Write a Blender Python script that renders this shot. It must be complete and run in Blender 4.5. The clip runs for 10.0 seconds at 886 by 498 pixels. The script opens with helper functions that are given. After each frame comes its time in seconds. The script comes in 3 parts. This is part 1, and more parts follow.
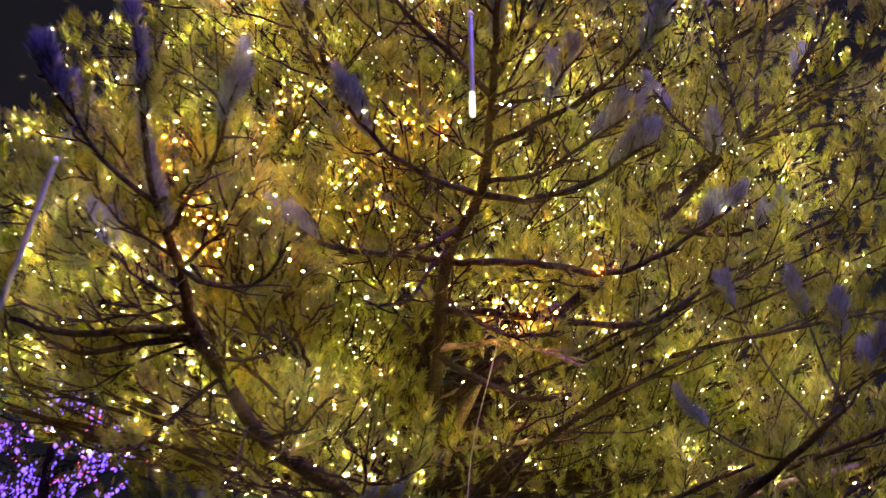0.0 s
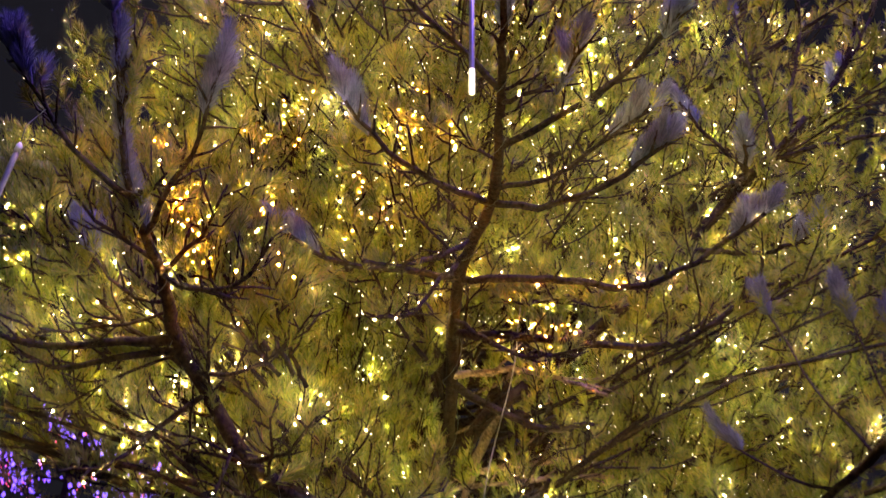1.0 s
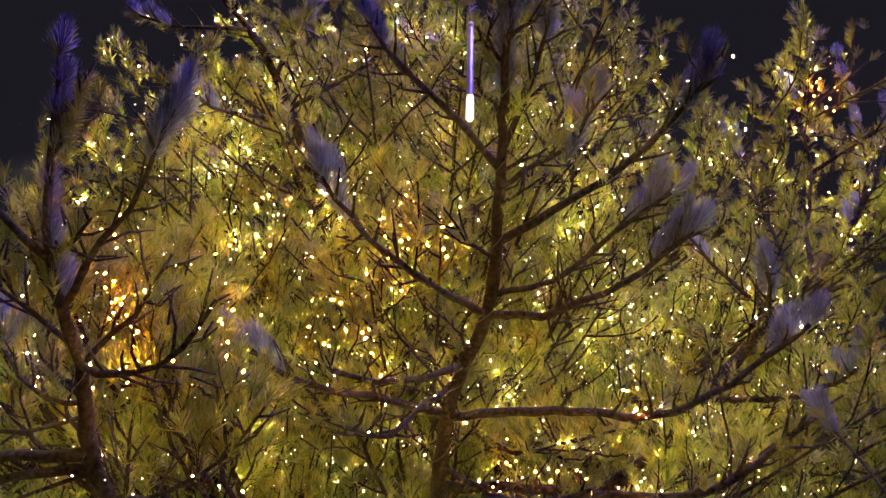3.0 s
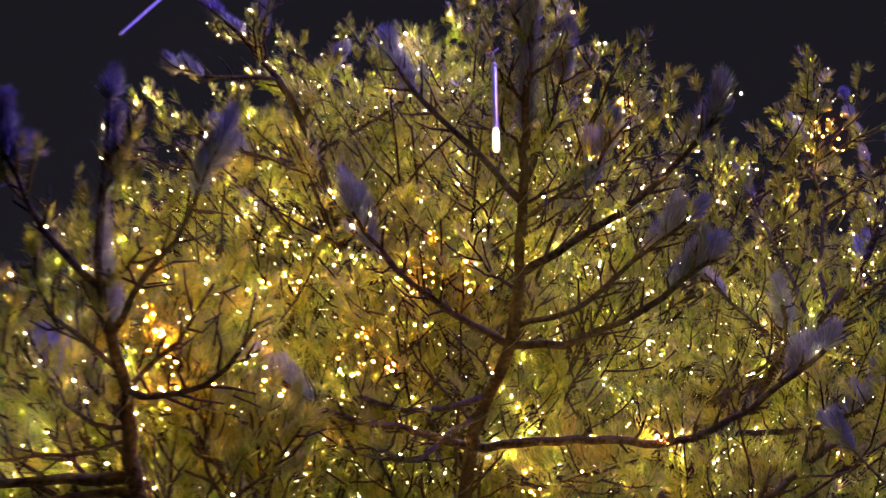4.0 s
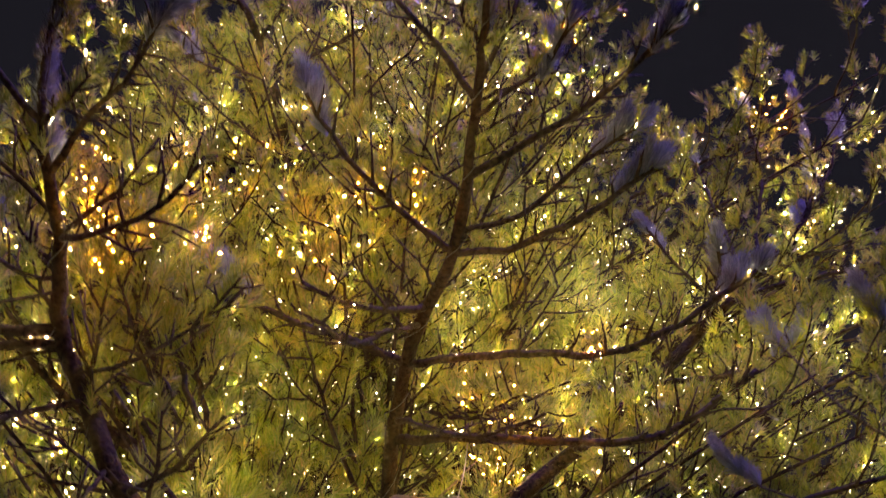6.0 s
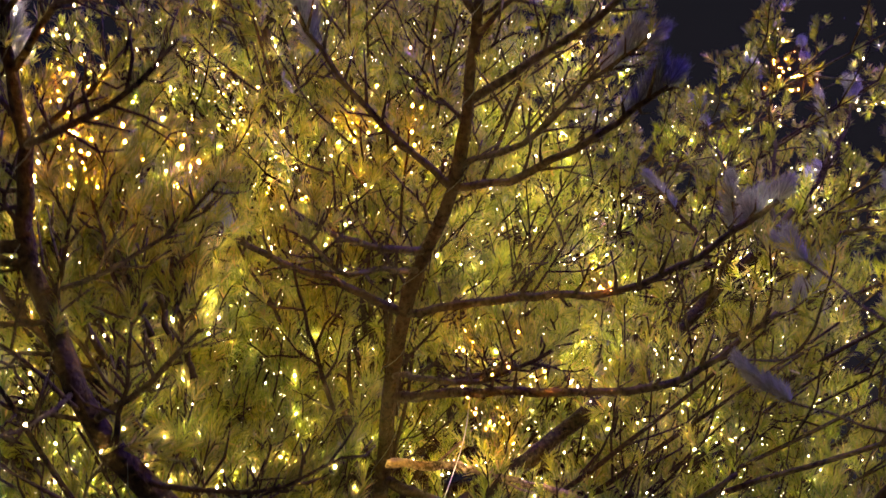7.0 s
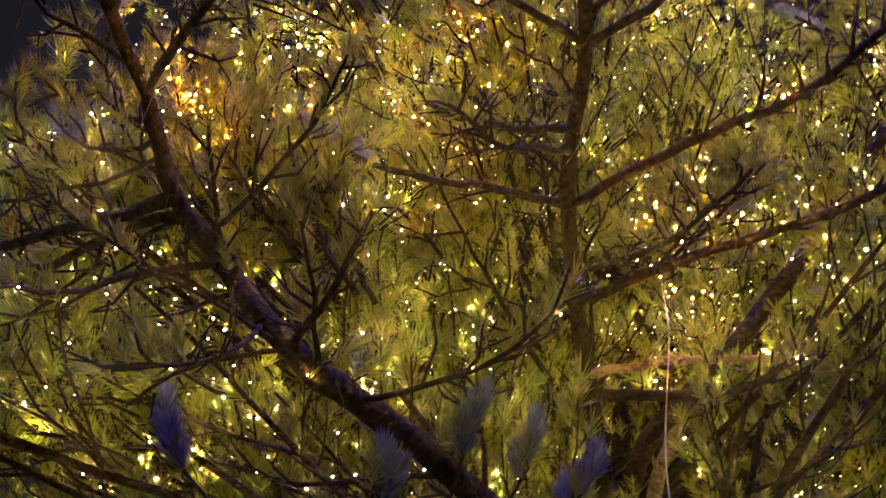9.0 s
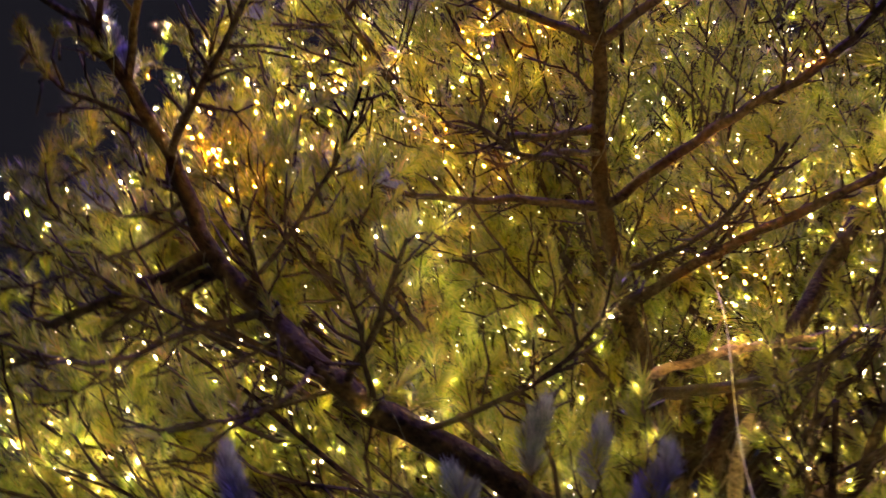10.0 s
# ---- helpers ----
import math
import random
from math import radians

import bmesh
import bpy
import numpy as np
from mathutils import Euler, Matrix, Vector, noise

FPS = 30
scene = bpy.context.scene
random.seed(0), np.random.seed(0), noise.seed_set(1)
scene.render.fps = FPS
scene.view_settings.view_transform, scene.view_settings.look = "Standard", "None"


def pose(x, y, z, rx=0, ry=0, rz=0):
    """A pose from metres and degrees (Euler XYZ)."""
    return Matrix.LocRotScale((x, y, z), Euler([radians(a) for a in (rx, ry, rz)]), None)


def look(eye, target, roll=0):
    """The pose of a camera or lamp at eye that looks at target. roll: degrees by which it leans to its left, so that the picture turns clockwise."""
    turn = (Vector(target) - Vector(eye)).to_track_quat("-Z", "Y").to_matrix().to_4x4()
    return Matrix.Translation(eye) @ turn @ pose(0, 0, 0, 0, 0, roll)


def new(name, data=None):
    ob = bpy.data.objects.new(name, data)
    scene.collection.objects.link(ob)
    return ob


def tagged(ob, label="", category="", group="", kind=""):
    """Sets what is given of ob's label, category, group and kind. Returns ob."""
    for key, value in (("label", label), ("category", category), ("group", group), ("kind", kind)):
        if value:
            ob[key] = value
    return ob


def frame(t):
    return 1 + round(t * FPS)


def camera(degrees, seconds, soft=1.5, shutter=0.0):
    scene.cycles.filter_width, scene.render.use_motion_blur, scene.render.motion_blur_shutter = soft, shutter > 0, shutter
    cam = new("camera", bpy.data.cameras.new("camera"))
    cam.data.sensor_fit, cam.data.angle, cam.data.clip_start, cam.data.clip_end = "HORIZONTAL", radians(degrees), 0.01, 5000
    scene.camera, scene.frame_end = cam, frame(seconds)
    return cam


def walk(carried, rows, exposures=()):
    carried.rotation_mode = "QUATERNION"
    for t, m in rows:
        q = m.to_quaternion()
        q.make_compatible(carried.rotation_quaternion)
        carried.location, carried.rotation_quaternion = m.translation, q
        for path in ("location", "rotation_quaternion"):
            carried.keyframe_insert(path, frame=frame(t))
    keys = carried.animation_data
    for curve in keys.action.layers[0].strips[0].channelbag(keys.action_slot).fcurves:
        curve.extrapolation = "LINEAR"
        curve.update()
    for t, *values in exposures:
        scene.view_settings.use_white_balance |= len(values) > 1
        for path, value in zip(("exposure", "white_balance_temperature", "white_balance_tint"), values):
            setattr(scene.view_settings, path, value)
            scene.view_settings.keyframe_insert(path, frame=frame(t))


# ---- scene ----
cam = camera(56.3, 10.0, soft=1.5, shutter=0.8)
PATH = [
    (0, (-0.013, 0.008, 1.644), (0.023, 1.771, 2.587), -3.0),
    (0.5, (0.06, 0.149, 1.649), (0.086, 1.891, 2.633), -2.2),
    (1, (0.07, 0.286, 1.639), (0.036, 1.99, 2.684), -1.8),
    (1.5, (0.084, 0.415, 1.65), (0.045, 2.056, 2.793), -2.0),
    (2, (0.134, 0.536, 1.653), (0.099, 2.078, 2.925), -1.4),
    (3.5, (0.023, 0.886, 1.638), (0.043, 2.238, 3.111), -1.6),
    (4, (0.02, 0.794, 1.53), (-0.001, 2.103, 3.041), -1.0),
    (4.5, (0.055, 0.706, 1.376), (0.002, 2.005, 2.895), -1.0),
    (5, (0.08, 0.77, 1.296), (0.041, 2.068, 2.818), -1.0),
    (5.5, (0.062, 0.902, 1.291), (0.097, 2.197, 2.816), -1.2),
    (6, (0.014, 1.054, 1.298), (0.127, 2.344, 2.823), -1.2),
    (7.3, (0.054, 1.412, 1.264), (0.145, 2.679, 2.809), -0.7),
    (7.5, (0.041, 1.453, 1.261), (0.111, 2.719, 2.807), -0.8),
    (8, (-0.043, 1.576, 1.252), (-0.054, 2.819, 2.819), -2.8),
    (8.5, (-0.099, 1.653, 1.246), (-0.221, 2.89, 2.812), -4.9),
    (9, (-0.103, 1.708, 1.239), (-0.29, 2.962, 2.786), -6.6),
    (9.5, (-0.098, 1.728, 1.245), (-0.314, 2.968, 2.8), -8.7),
    (10, (-0.101, 1.727, 1.253), (-0.366, 2.91, 2.844), -11.2),
]
walk(cam, [(t, look(eye, target, roll)) for t, eye, target, roll in PATH])
scene.view_settings.exposure = 0.0

# ---- night sky, lamps ----
world = bpy.data.worlds.new("night")
scene.world = world
world.use_nodes = True
world.node_tree.nodes["Background"].inputs[0].default_value = (0.0105, 0.0098, 0.0135, 1)
world.node_tree.nodes["Background"].inputs[1].default_value = 1.0

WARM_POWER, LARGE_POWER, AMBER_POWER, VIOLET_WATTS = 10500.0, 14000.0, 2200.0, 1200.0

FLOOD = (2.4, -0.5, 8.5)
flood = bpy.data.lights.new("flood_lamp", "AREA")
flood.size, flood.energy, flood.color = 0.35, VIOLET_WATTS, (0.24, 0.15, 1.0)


# ---- materials ----
def material(name):
    m = bpy.data.materials.new(name)
    m.use_nodes = True
    nt = m.node_tree
    return m, nt, nt.nodes["Principled BSDF"]


def noise_node(nt, scale, detail=4.0, coord="Object"):
    tc = nt.nodes.new("ShaderNodeTexCoord")
    n = nt.nodes.new("ShaderNodeTexNoise")
    n.inputs["Scale"].default_value = scale
    n.inputs["Detail"].default_value = detail
    nt.links.new(tc.outputs[coord], n.inputs["Vector"])
    return n


def ramp_node(nt, source, stops):
    r = nt.nodes.new("ShaderNodeValToRGB")
    els = r.color_ramp.elements
    while len(els) < len(stops):
        els.new(0.5)
    for e, (p, c) in zip(els, stops):
        e.position, e.color = p, (*c, 1)
    nt.links.new(source, r.inputs[0])
    return r


def bark_material(name, dark, light):
    m, nt, b = material(name)
    big, fine = noise_node(nt, 9.0), noise_node(nt, 70.0, 6.0)
    mix = nt.nodes.new("ShaderNodeMath")
    mix.operation = "MULTIPLY_ADD"
    mix.inputs[1].default_value = 0.6
    half = nt.nodes.new("ShaderNodeMath")
    half.operation = "MULTIPLY"
    half.inputs[1].default_value = 0.45
    nt.links.new(big.outputs[0], half.inputs[0])
    nt.links.new(fine.outputs[0], mix.inputs[0])
    nt.links.new(half.outputs[0], mix.inputs[2])
    r = ramp_node(nt, mix.outputs[0], [(0.38, dark), (0.5, [0.45 * l + 0.55 * d for l, d in zip(light, dark)]), (0.66, light)])
    nt.links.new(r.outputs[0], b.inputs["Base Color"])
    b.inputs["Roughness"].default_value = 0.85
    b.inputs["Specular IOR Level"].default_value = 0.08
    bump = nt.nodes.new("ShaderNodeBump")
    bump.inputs["Strength"].default_value = 0.9
    bump.inputs["Distance"].default_value = 0.012
    nt.links.new(fine.outputs[0], bump.inputs["Height"])
    nt.links.new(bump.outputs[0], b.inputs["Normal"])
    return m


def needle_material(name, stops):
    m, nt, b = material(name)
    geo = nt.nodes.new("ShaderNodeNewGeometry")
    r = ramp_node(nt, geo.outputs["Random Per Island"], stops)
    # Lighter and darker patches of colour stand in for uneven bulb light.
    light_patch = noise_node(nt, 12.0, 2.0)
    pr = ramp_node(nt, light_patch.outputs[0], [(0.36, (0.6, 0.62, 0.6)), (0.64, (1.25, 1.25, 1.3))])
    mul = nt.nodes.new("ShaderNodeMix")
    mul.data_type, mul.blend_type = "RGBA", "MULTIPLY"
    mul.inputs["Factor"].default_value = 1.0
    nt.links.new(r.outputs[0], mul.inputs["A"])
    nt.links.new(pr.outputs[0], mul.inputs["B"])
    nt.links.new(mul.outputs["Result"], b.inputs["Base Color"])
    b.inputs["Roughness"].default_value = 0.45
    b.inputs["Specular IOR Level"].default_value = 0.2
    trans = nt.nodes.new("ShaderNodeBsdfTranslucent")
    nt.links.new(mul.outputs["Result"], trans.inputs["Color"])
    ms = nt.nodes.new("ShaderNodeMixShader")
    ms.inputs[0].default_value = 0.25
    nt.links.new(b.outputs[0], ms.inputs[1])
    nt.links.new(trans.outputs[0], ms.inputs[2])
    nt.links.new(ms.outputs[0], nt.nodes["Material Output"].inputs["Surface"])
    return m


def glow_material(name, colour, strength):
    m, nt, b = material(name)
    b.inputs["Base Color"].default_value = (0.9, 0.85, 0.7, 1)
    b.inputs["Emission Color"].default_value = (*colour, 1)
    b.inputs["Emission Strength"].default_value = strength
    return m


def plain_material(name, colour, rough, metal=0.0, grain=40.0):
    m, nt, b = material(name)
    n = noise_node(nt, grain)
    r = ramp_node(nt, n.outputs[0], [(0.3, [0.7 * c for c in colour]), (0.7, [1.15 * c for c in colour])])
    nt.links.new(r.outputs[0], b.inputs["Base Color"])
    b.inputs["Roughness"].default_value, b.inputs["Metallic"].default_value = rough, metal
    return m


# Bark tones hold the shading: near black for backlit limbs, pale for lit ones.
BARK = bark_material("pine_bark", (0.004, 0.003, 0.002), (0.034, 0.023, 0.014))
LIT_BARK = bark_material("lit_tone_bark", (0.05, 0.036, 0.022), (0.28, 0.2, 0.12))
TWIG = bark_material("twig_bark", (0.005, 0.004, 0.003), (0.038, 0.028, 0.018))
NEEDLE = needle_material("pine_needles", [(0.0, (0.095, 0.115, 0.014)), (0.45, (0.195, 0.21, 0.024)), (0.8, (0.3, 0.305, 0.042)), (0.93, (0.33, 0.26, 0.06)), (1.0, (0.34, 0.21, 0.07))])
# Blue-violet base colour carries part of the violet light on the tips.
YOUNG_VIOLET = needle_material("violet_tinted_shoots", [(0.0, (0.07, 0.075, 0.11)), (0.5, (0.125, 0.13, 0.185)), (1.0, (0.2, 0.195, 0.28))])
GLOW_WARM = glow_material("warm_bulb", (1.0, 0.765, 0.25), WARM_POWER)
GLOW_LARGE = glow_material("large_warm_bulb", (1.0, 0.73, 0.27), LARGE_POWER)
GLOW_HIDDEN = glow_material("hidden_bulb", (1.0, 0.8, 0.28), 10400.0)
GLOW_LIMB = glow_material("limb_bulb", (1.0, 0.76, 0.28), 4200.0)
GLOW_DIM = glow_material("dim_warm_bulb", (1.0, 0.76, 0.34), 26.0)
GLOW_AMBER = glow_material("amber_bulb", (1.0, 0.3, 0.02), AMBER_POWER)
GLOW_VIOLET = glow_material("violet_bulb", (0.16, 0.07, 1.0), 3.0)
GLOW_RED = glow_material("red_bulb", (1.0, 0.06, 0.12), 4.0)
CABLE = plain_material("dark_green_cable", (0.02, 0.025, 0.018), 0.5)
GRASS = plain_material("night_grass", (0.035, 0.05, 0.02), 0.9, 0.0, 6.0)


# ---- mesh helpers ----
class Soup:
    """Collects vertices and faces of one mesh."""

    def __init__(self):
        self.v, self.f, self.n = [], [], 0

    def add(self, verts, faces):
        self.v.append(np.asarray(verts, float))
        self.f.append(np.asarray(faces, int) + self.n)
        self.n += len(verts)

    def mesh(self, name, mat, smooth=False):
        me = bpy.data.meshes.new(name)
        if self.n:
            v = np.concatenate(self.v)
            sizes = np.concatenate([np.full(len(f), f.shape[1]) for f in self.f])
            loops = np.concatenate([f.ravel() for f in self.f])
            me.vertices.add(len(v))
            me.vertices.foreach_set("co", v.ravel())
            me.loops.add(len(loops))
            me.loops.foreach_set("vertex_index", loops)
            me.polygons.add(len(sizes))
            me.polygons.foreach_set("loop_start", np.concatenate([[0], np.cumsum(sizes)[:-1]]))
            if smooth:
                me.polygons.foreach_set("use_smooth", np.ones(len(sizes), bool))
            me.update(calc_edges=True)
        me.materials.append(mat)
        return me


def part(name, soup, mat, parent, label="", smooth=False):
    ob = new(name, soup.mesh(name, mat, smooth))
    ob.parent = parent
    if label:
        tagged(ob, label)
    return ob


def spline(pts, n):
    """A smooth curve through control points, with n samples."""
    p = np.asarray(pts, float)
    p = np.vstack([2 * p[0] - p[1], p, 2 * p[-1] - p[-2]])
    u = np.linspace(0, len(p) - 3 - 1e-6, n)
    i = u.astype(int)
    t = (u - i)[:, None]
    a, b, c, d = p[i], p[i + 1], p[i + 2], p[i + 3]
    return 0.5 * (2 * b + (c - a) * t + (2 * a - 5 * b + 4 * c - d) * t ** 2 + (3 * b - a - 3 * c + d) * t ** 3)


def unit(v):
    v = np.asarray(v, float)
    return v / np.maximum(np.linalg.norm(v, axis=-1, keepdims=True), 1e-9)


def tube(soup, pts, radii, k=6, rough=0.0, rng=None):
    """A tapered round tube along pts, closed at its end."""
    pts = np.asarray(pts, float)
    n = len(pts)
    tan = unit(np.gradient(pts, axis=0))
    ref = np.array([0.31, 0.17, 0.93]) if abs(tan[0][2]) < 0.8 else np.array([0.9, 0.3, 0.1])
    s = unit(np.cross(tan, ref))
    t = np.cross(tan, s)
    ang = np.linspace(0, 2 * np.pi, k, endpoint=False)
    r = np.repeat(np.broadcast_to(np.asarray(radii, float), (n,))[:, None], k, 1)
    if rough and rng is not None:
        r = r * (1 + rough * rng.normal(0, 1, r.shape))
    ring = pts[:, None] + r[..., None] * (np.cos(ang)[None, :, None] * s[:, None] + np.sin(ang)[None, :, None] * t[:, None])
    i, j = np.meshgrid(np.arange(n - 1), np.arange(k), indexing="ij")
    jj = (j + 1) % k
    q = np.stack([i * k + j, i * k + jj, (i + 1) * k + jj, (i + 1) * k + j], -1).reshape(-1, 4)
    soup.add(ring.reshape(-1, 3), q)
    for row in (0, n - 1):
        base = soup.n - n * k + row * k
        soup.f.append(np.arange(base, base + k)[None, :] if row else np.arange(base, base + k)[None, ::-1])


def needles(soup, rng, base, axis, length, count, size, width, spread=1.0):
    """Shoots covered with needles: base, axis and length for each shoot."""
    base, axis = np.asarray(base, float), unit(axis)
    m = len(base)
    if not m:
        return
    u = rng.random((m, count)) ** 0.8
    p = base[:, None] + axis[:, None] * (u * np.asarray(length)[:, None])[..., None]
    side = rng.normal(size=(m, count, 3))
    side = unit(side - (side * axis[:, None]).sum(-1, keepdims=True) * axis[:, None])
    a = np.radians((62 - 42 * u) * spread + rng.normal(0, 10 * spread, (m, count)))[..., None]
    d = unit(axis[:, None] * np.cos(a) + side * np.sin(a))
    long = (size * rng.uniform(0.7, 1.15, (m, count)) * rng.uniform(0.8, 1.15, (m, 1)))[..., None]
    tip = p + d * long
    w = unit(np.cross(d, rng.normal(size=d.shape))) * width * 0.5
    v = np.stack([p - w, p + w, tip], 2).reshape(-1, 3)
    soup.add(v, np.arange(len(v)).reshape(-1, 3))


UP = np.array([0.0, 0.0, 1.0])


def grow(rng, wood, shoots, lights, leaders, start, end, bow, radius, bare=0.4, gap=0.07, twig=0.16, lift=0.8, curl=0.12, brush=4, bald=0.0, stout=1.0, sides=5):
    """One side branch with its twigs: adds wood to a mesh, and notes its shoots and light places."""
    start, end = np.asarray(start, float), np.asarray(end, float)
    span = np.linalg.norm(end - start)
    mid1 = start + (end - start) * 0.33 + UP * (bow - curl * 0.5) * span
    mid2 = start + (end - start) * 0.7 + UP * (bow - curl) * span * 0.9
    jit = rng.normal(0, 0.018 * span, (2, 3))
    n = max(6, int(span / 0.06))
    pts = spline([start, mid1 + jit[0], mid2 + jit[1], end], n)
    pts[1:-1] += rng.normal(0, 0.004, (n - 2, 3))
    tube(wood, pts, np.linspace(radius, max(0.0028, radius * (0.3 + 0.15 * (stout > 1))), n), 6, 0.06, rng)
    tan = unit(np.gradient(pts, axis=0))
    s, flip = bare * span + rng.uniform(0, gap), 1
    while s < span:
        f = s / span * (n - 1)
        i = min(int(f), n - 2)
        p = pts[i] + (pts[i + 1] - pts[i]) * (f - i)
        side = unit(np.cross(tan[i], UP)) * flip
        d = unit(tan[i] * rng.uniform(0.5, 1.0) + side * rng.uniform(0.3, 1.0) + UP * rng.uniform(-0.15, 0.7) * lift + rng.normal(0, 0.2, 3))
        ln = twig * rng.uniform(0.5, 1.25) * (0.55 + 0.45 * (1 - s / span))
        tip = p + d * ln + UP * ln * 0.25 * lift
        midp = p + d * ln * 0.55
        tube(wood, [p, midp + rng.normal(0, 0.008, 3), tip], [stout * max(0.0022, radius * 0.28), stout * 0.0022, 0.0018], sides)
        ax = unit((tip - midp) / ln + UP * 0.6 * lift + rng.normal(0, 0.15, 3))
        if rng.random() >= bald:
            shoots.append((tip - ax * 0.03, ax))
        if rng.random() < 0.5:
            d2 = unit(d + rng.normal(0, 0.55, 3) + UP * 0.3 * lift)
            t2 = midp + d2 * ln * 0.6
            tube(wood, [midp, t2], [0.0022 * stout, 0.0018], min(4, sides))
            if rng.random() >= bald:
                shoots.append((t2 - d2 * 0.02, unit(d2 + UP * 0.4 * lift)))
        out = unit((tip[0], tip[1], -0.35 * math.hypot(tip[0], tip[1])))
        lights.append(midp + out * 0.03 + rng.normal(0, 0.012, 3))
        if rng.random() < 0.8:
            lights.append(tip + ax * 0.01 + out * 0.05 + rng.normal(0, 0.02, 3))
        flip = -flip
        s += gap * rng.uniform(0.6, 1.4)
    ax = unit(tan[-1] * 0.6 + UP * 0.9 * lift)
    for k in range(brush):
        d = unit(ax + rng.normal(0, 0.13, 3))
        (shoots if leaders is None else leaders).append((end - tan[-1] * 0.035 * k, d))
    lights.append(end + rng.normal(0, 0.02, 3))
    return pts


def leader_foliage(limb, rng, leaders, long=0.1, size=0.055):
    s = Soup()
    needles(s, rng, [a for a, _ in leaders], [b for _, b in leaders], long * rng.uniform(0.7, 1.25, len(leaders)), 480, size, 0.005, 0.62)
    part("young_needles", s, YOUNG_VIOLET, limb, "young shoots with violet light tinted into their colour")


def foliage(limb, rng, shoots, count=70, size=0.055, width=0.0021, long=0.085, spread=1.0):
    if not shoots:
        return
    s = Soup()
    needles(s, rng, [a for a, _ in shoots], [b for _, b in shoots], long * rng.uniform(0.6, 1.3, len(shoots)), count, size, width, spread)
    part("needles", s, NEEDLE, limb)


# ---- ground ----
def build_ground():
    s = Soup()
    n = 60
    g = np.linspace(-1, 1, n)
    g = np.sign(g) * np.abs(g) ** 2.5 * 400
    x, y = np.meshgrid(g, g, indexing="ij")
    z = 0.02 * np.sin(x * 1.3) * np.cos(y * 1.1) * (np.abs(x) < 30) - 0.02
    i, j = np.meshgrid(np.arange(n - 1), np.arange(n - 1), indexing="ij")
    s.add(np.stack([x, y, z], -1).reshape(-1, 3), np.stack([i * n + j, (i + 1) * n + j, (i + 1) * n + j + 1, i * n + j + 1], -1).reshape(-1, 4))
    ob = new("ground", s.mesh("ground", GRASS, True))
    tagged(ob, "dark grass ground at night under the pines", "ground", kind="structure")


build_ground()

# ---- the great pine ----
TREE = (-0.05, 5.3, 0.0)


def build_tree(place, height, radius, label, seed):
    thing = new("pine_tree")
    thing.location = place
    tagged(thing, label, "tree")
    rng = np.random.default_rng(seed)
    s = Soup()
    z = np.linspace(-0.05, height, 26)
    pts = np.stack([0.05 * np.sin(z * 1.1), 0.05 * np.cos(z * 0.9) - 0.05, z], -1)
    tube(s, pts, radius * (1 - z / height * 0.93) + 0.05 * np.exp(-np.maximum(z, 0) * 5), 14, 0.05, rng)
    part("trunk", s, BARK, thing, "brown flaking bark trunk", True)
    return thing


def new_limb(thing, pts, r0, r1, rng, n=40):
    """A limb through world control points; its mesh is laid in the thing's own space."""
    off = np.array(thing.location)
    curve = spline(pts, n)
    curve[1:-1] += rng.normal(0, 0.003, (n - 2, 3))
    s = Soup()
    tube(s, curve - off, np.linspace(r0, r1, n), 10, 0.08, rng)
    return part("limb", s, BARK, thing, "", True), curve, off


def traced_limb(thing, pts, r0, r1, seed, branches, extra=10, twig=0.16, lift=0.8):
    """A limb with side branches: (place along it 0..1, end x, y, z, bow, thickness)."""
    rng = np.random.default_rng(seed)
    limb, curve, off = new_limb(thing, pts, r0, r1, rng)
    shoots, lights, leaders = [], [], []
    todo = list(branches)
    n = len(curve)
    for _ in range(extra):
        f = rng.uniform(0.25, 0.97)
        i = int(f * (n - 1))
        tan = unit(curve[min(i + 1, n - 1)] - curve[i - 1])
        side = unit(np.cross(tan, UP)) * rng.choice([-1, 1])
        e = curve[i] + (tan * 0.6 + side * rng.uniform(0.3, 1) + UP * rng.uniform(-0.2, 0.7)) * rng.uniform(0.2, 0.5) * (1.25 - f)
        todo.append((f, *e, 0.0, 0.0058))
    for f, ex, ey, ez, bow, r in todo:
        wood = Soup()
        own = []
        start = curve[int(f * (n - 1))] - off
        along = grow(rng, wood, own, lights, leaders if ez > 3.15 and r != 0.0058 else None, start, np.array([ex, ey, ez]) - off, bow, r * 1.35, 0.3, 0.042, twig, lift, 0.12, 5, 0.96 if r == 0.0058 or ez < 2.9 else 0.85, 1.65)
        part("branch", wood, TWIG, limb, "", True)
        shoots += own
        limb_tops.extend(p + off + (0.0, 0.012, r * 1.35 + 0.012) + rng.normal(0, 0.003, 3) for p in along[1:int(len(along) * 0.65):2])
    tan = unit(curve[-1] - curve[-3])
    for k in range(9):
        leaders.append((curve[-1 - k] - off, unit(tan + UP * 0.5 + rng.normal(0, 0.14, 3))))
    foliage(limb, rng, shoots, 70, 0.042, 0.0034, 0.05, 0.9)
    leader_foliage(limb, rng, leaders, 0.09, 0.066)
    limb_tops.extend(p + (0.0, 0.02, r0 + 0.012) + rng.normal(0, 0.004, 3) for p in curve[6:-4])
    return [p + off for p in lights], curve


pine = build_tree(TREE, 6.2, 0.15, "large pine with spreading limbs wound with fairy lights", 3)
strings, limb_tops = [], []
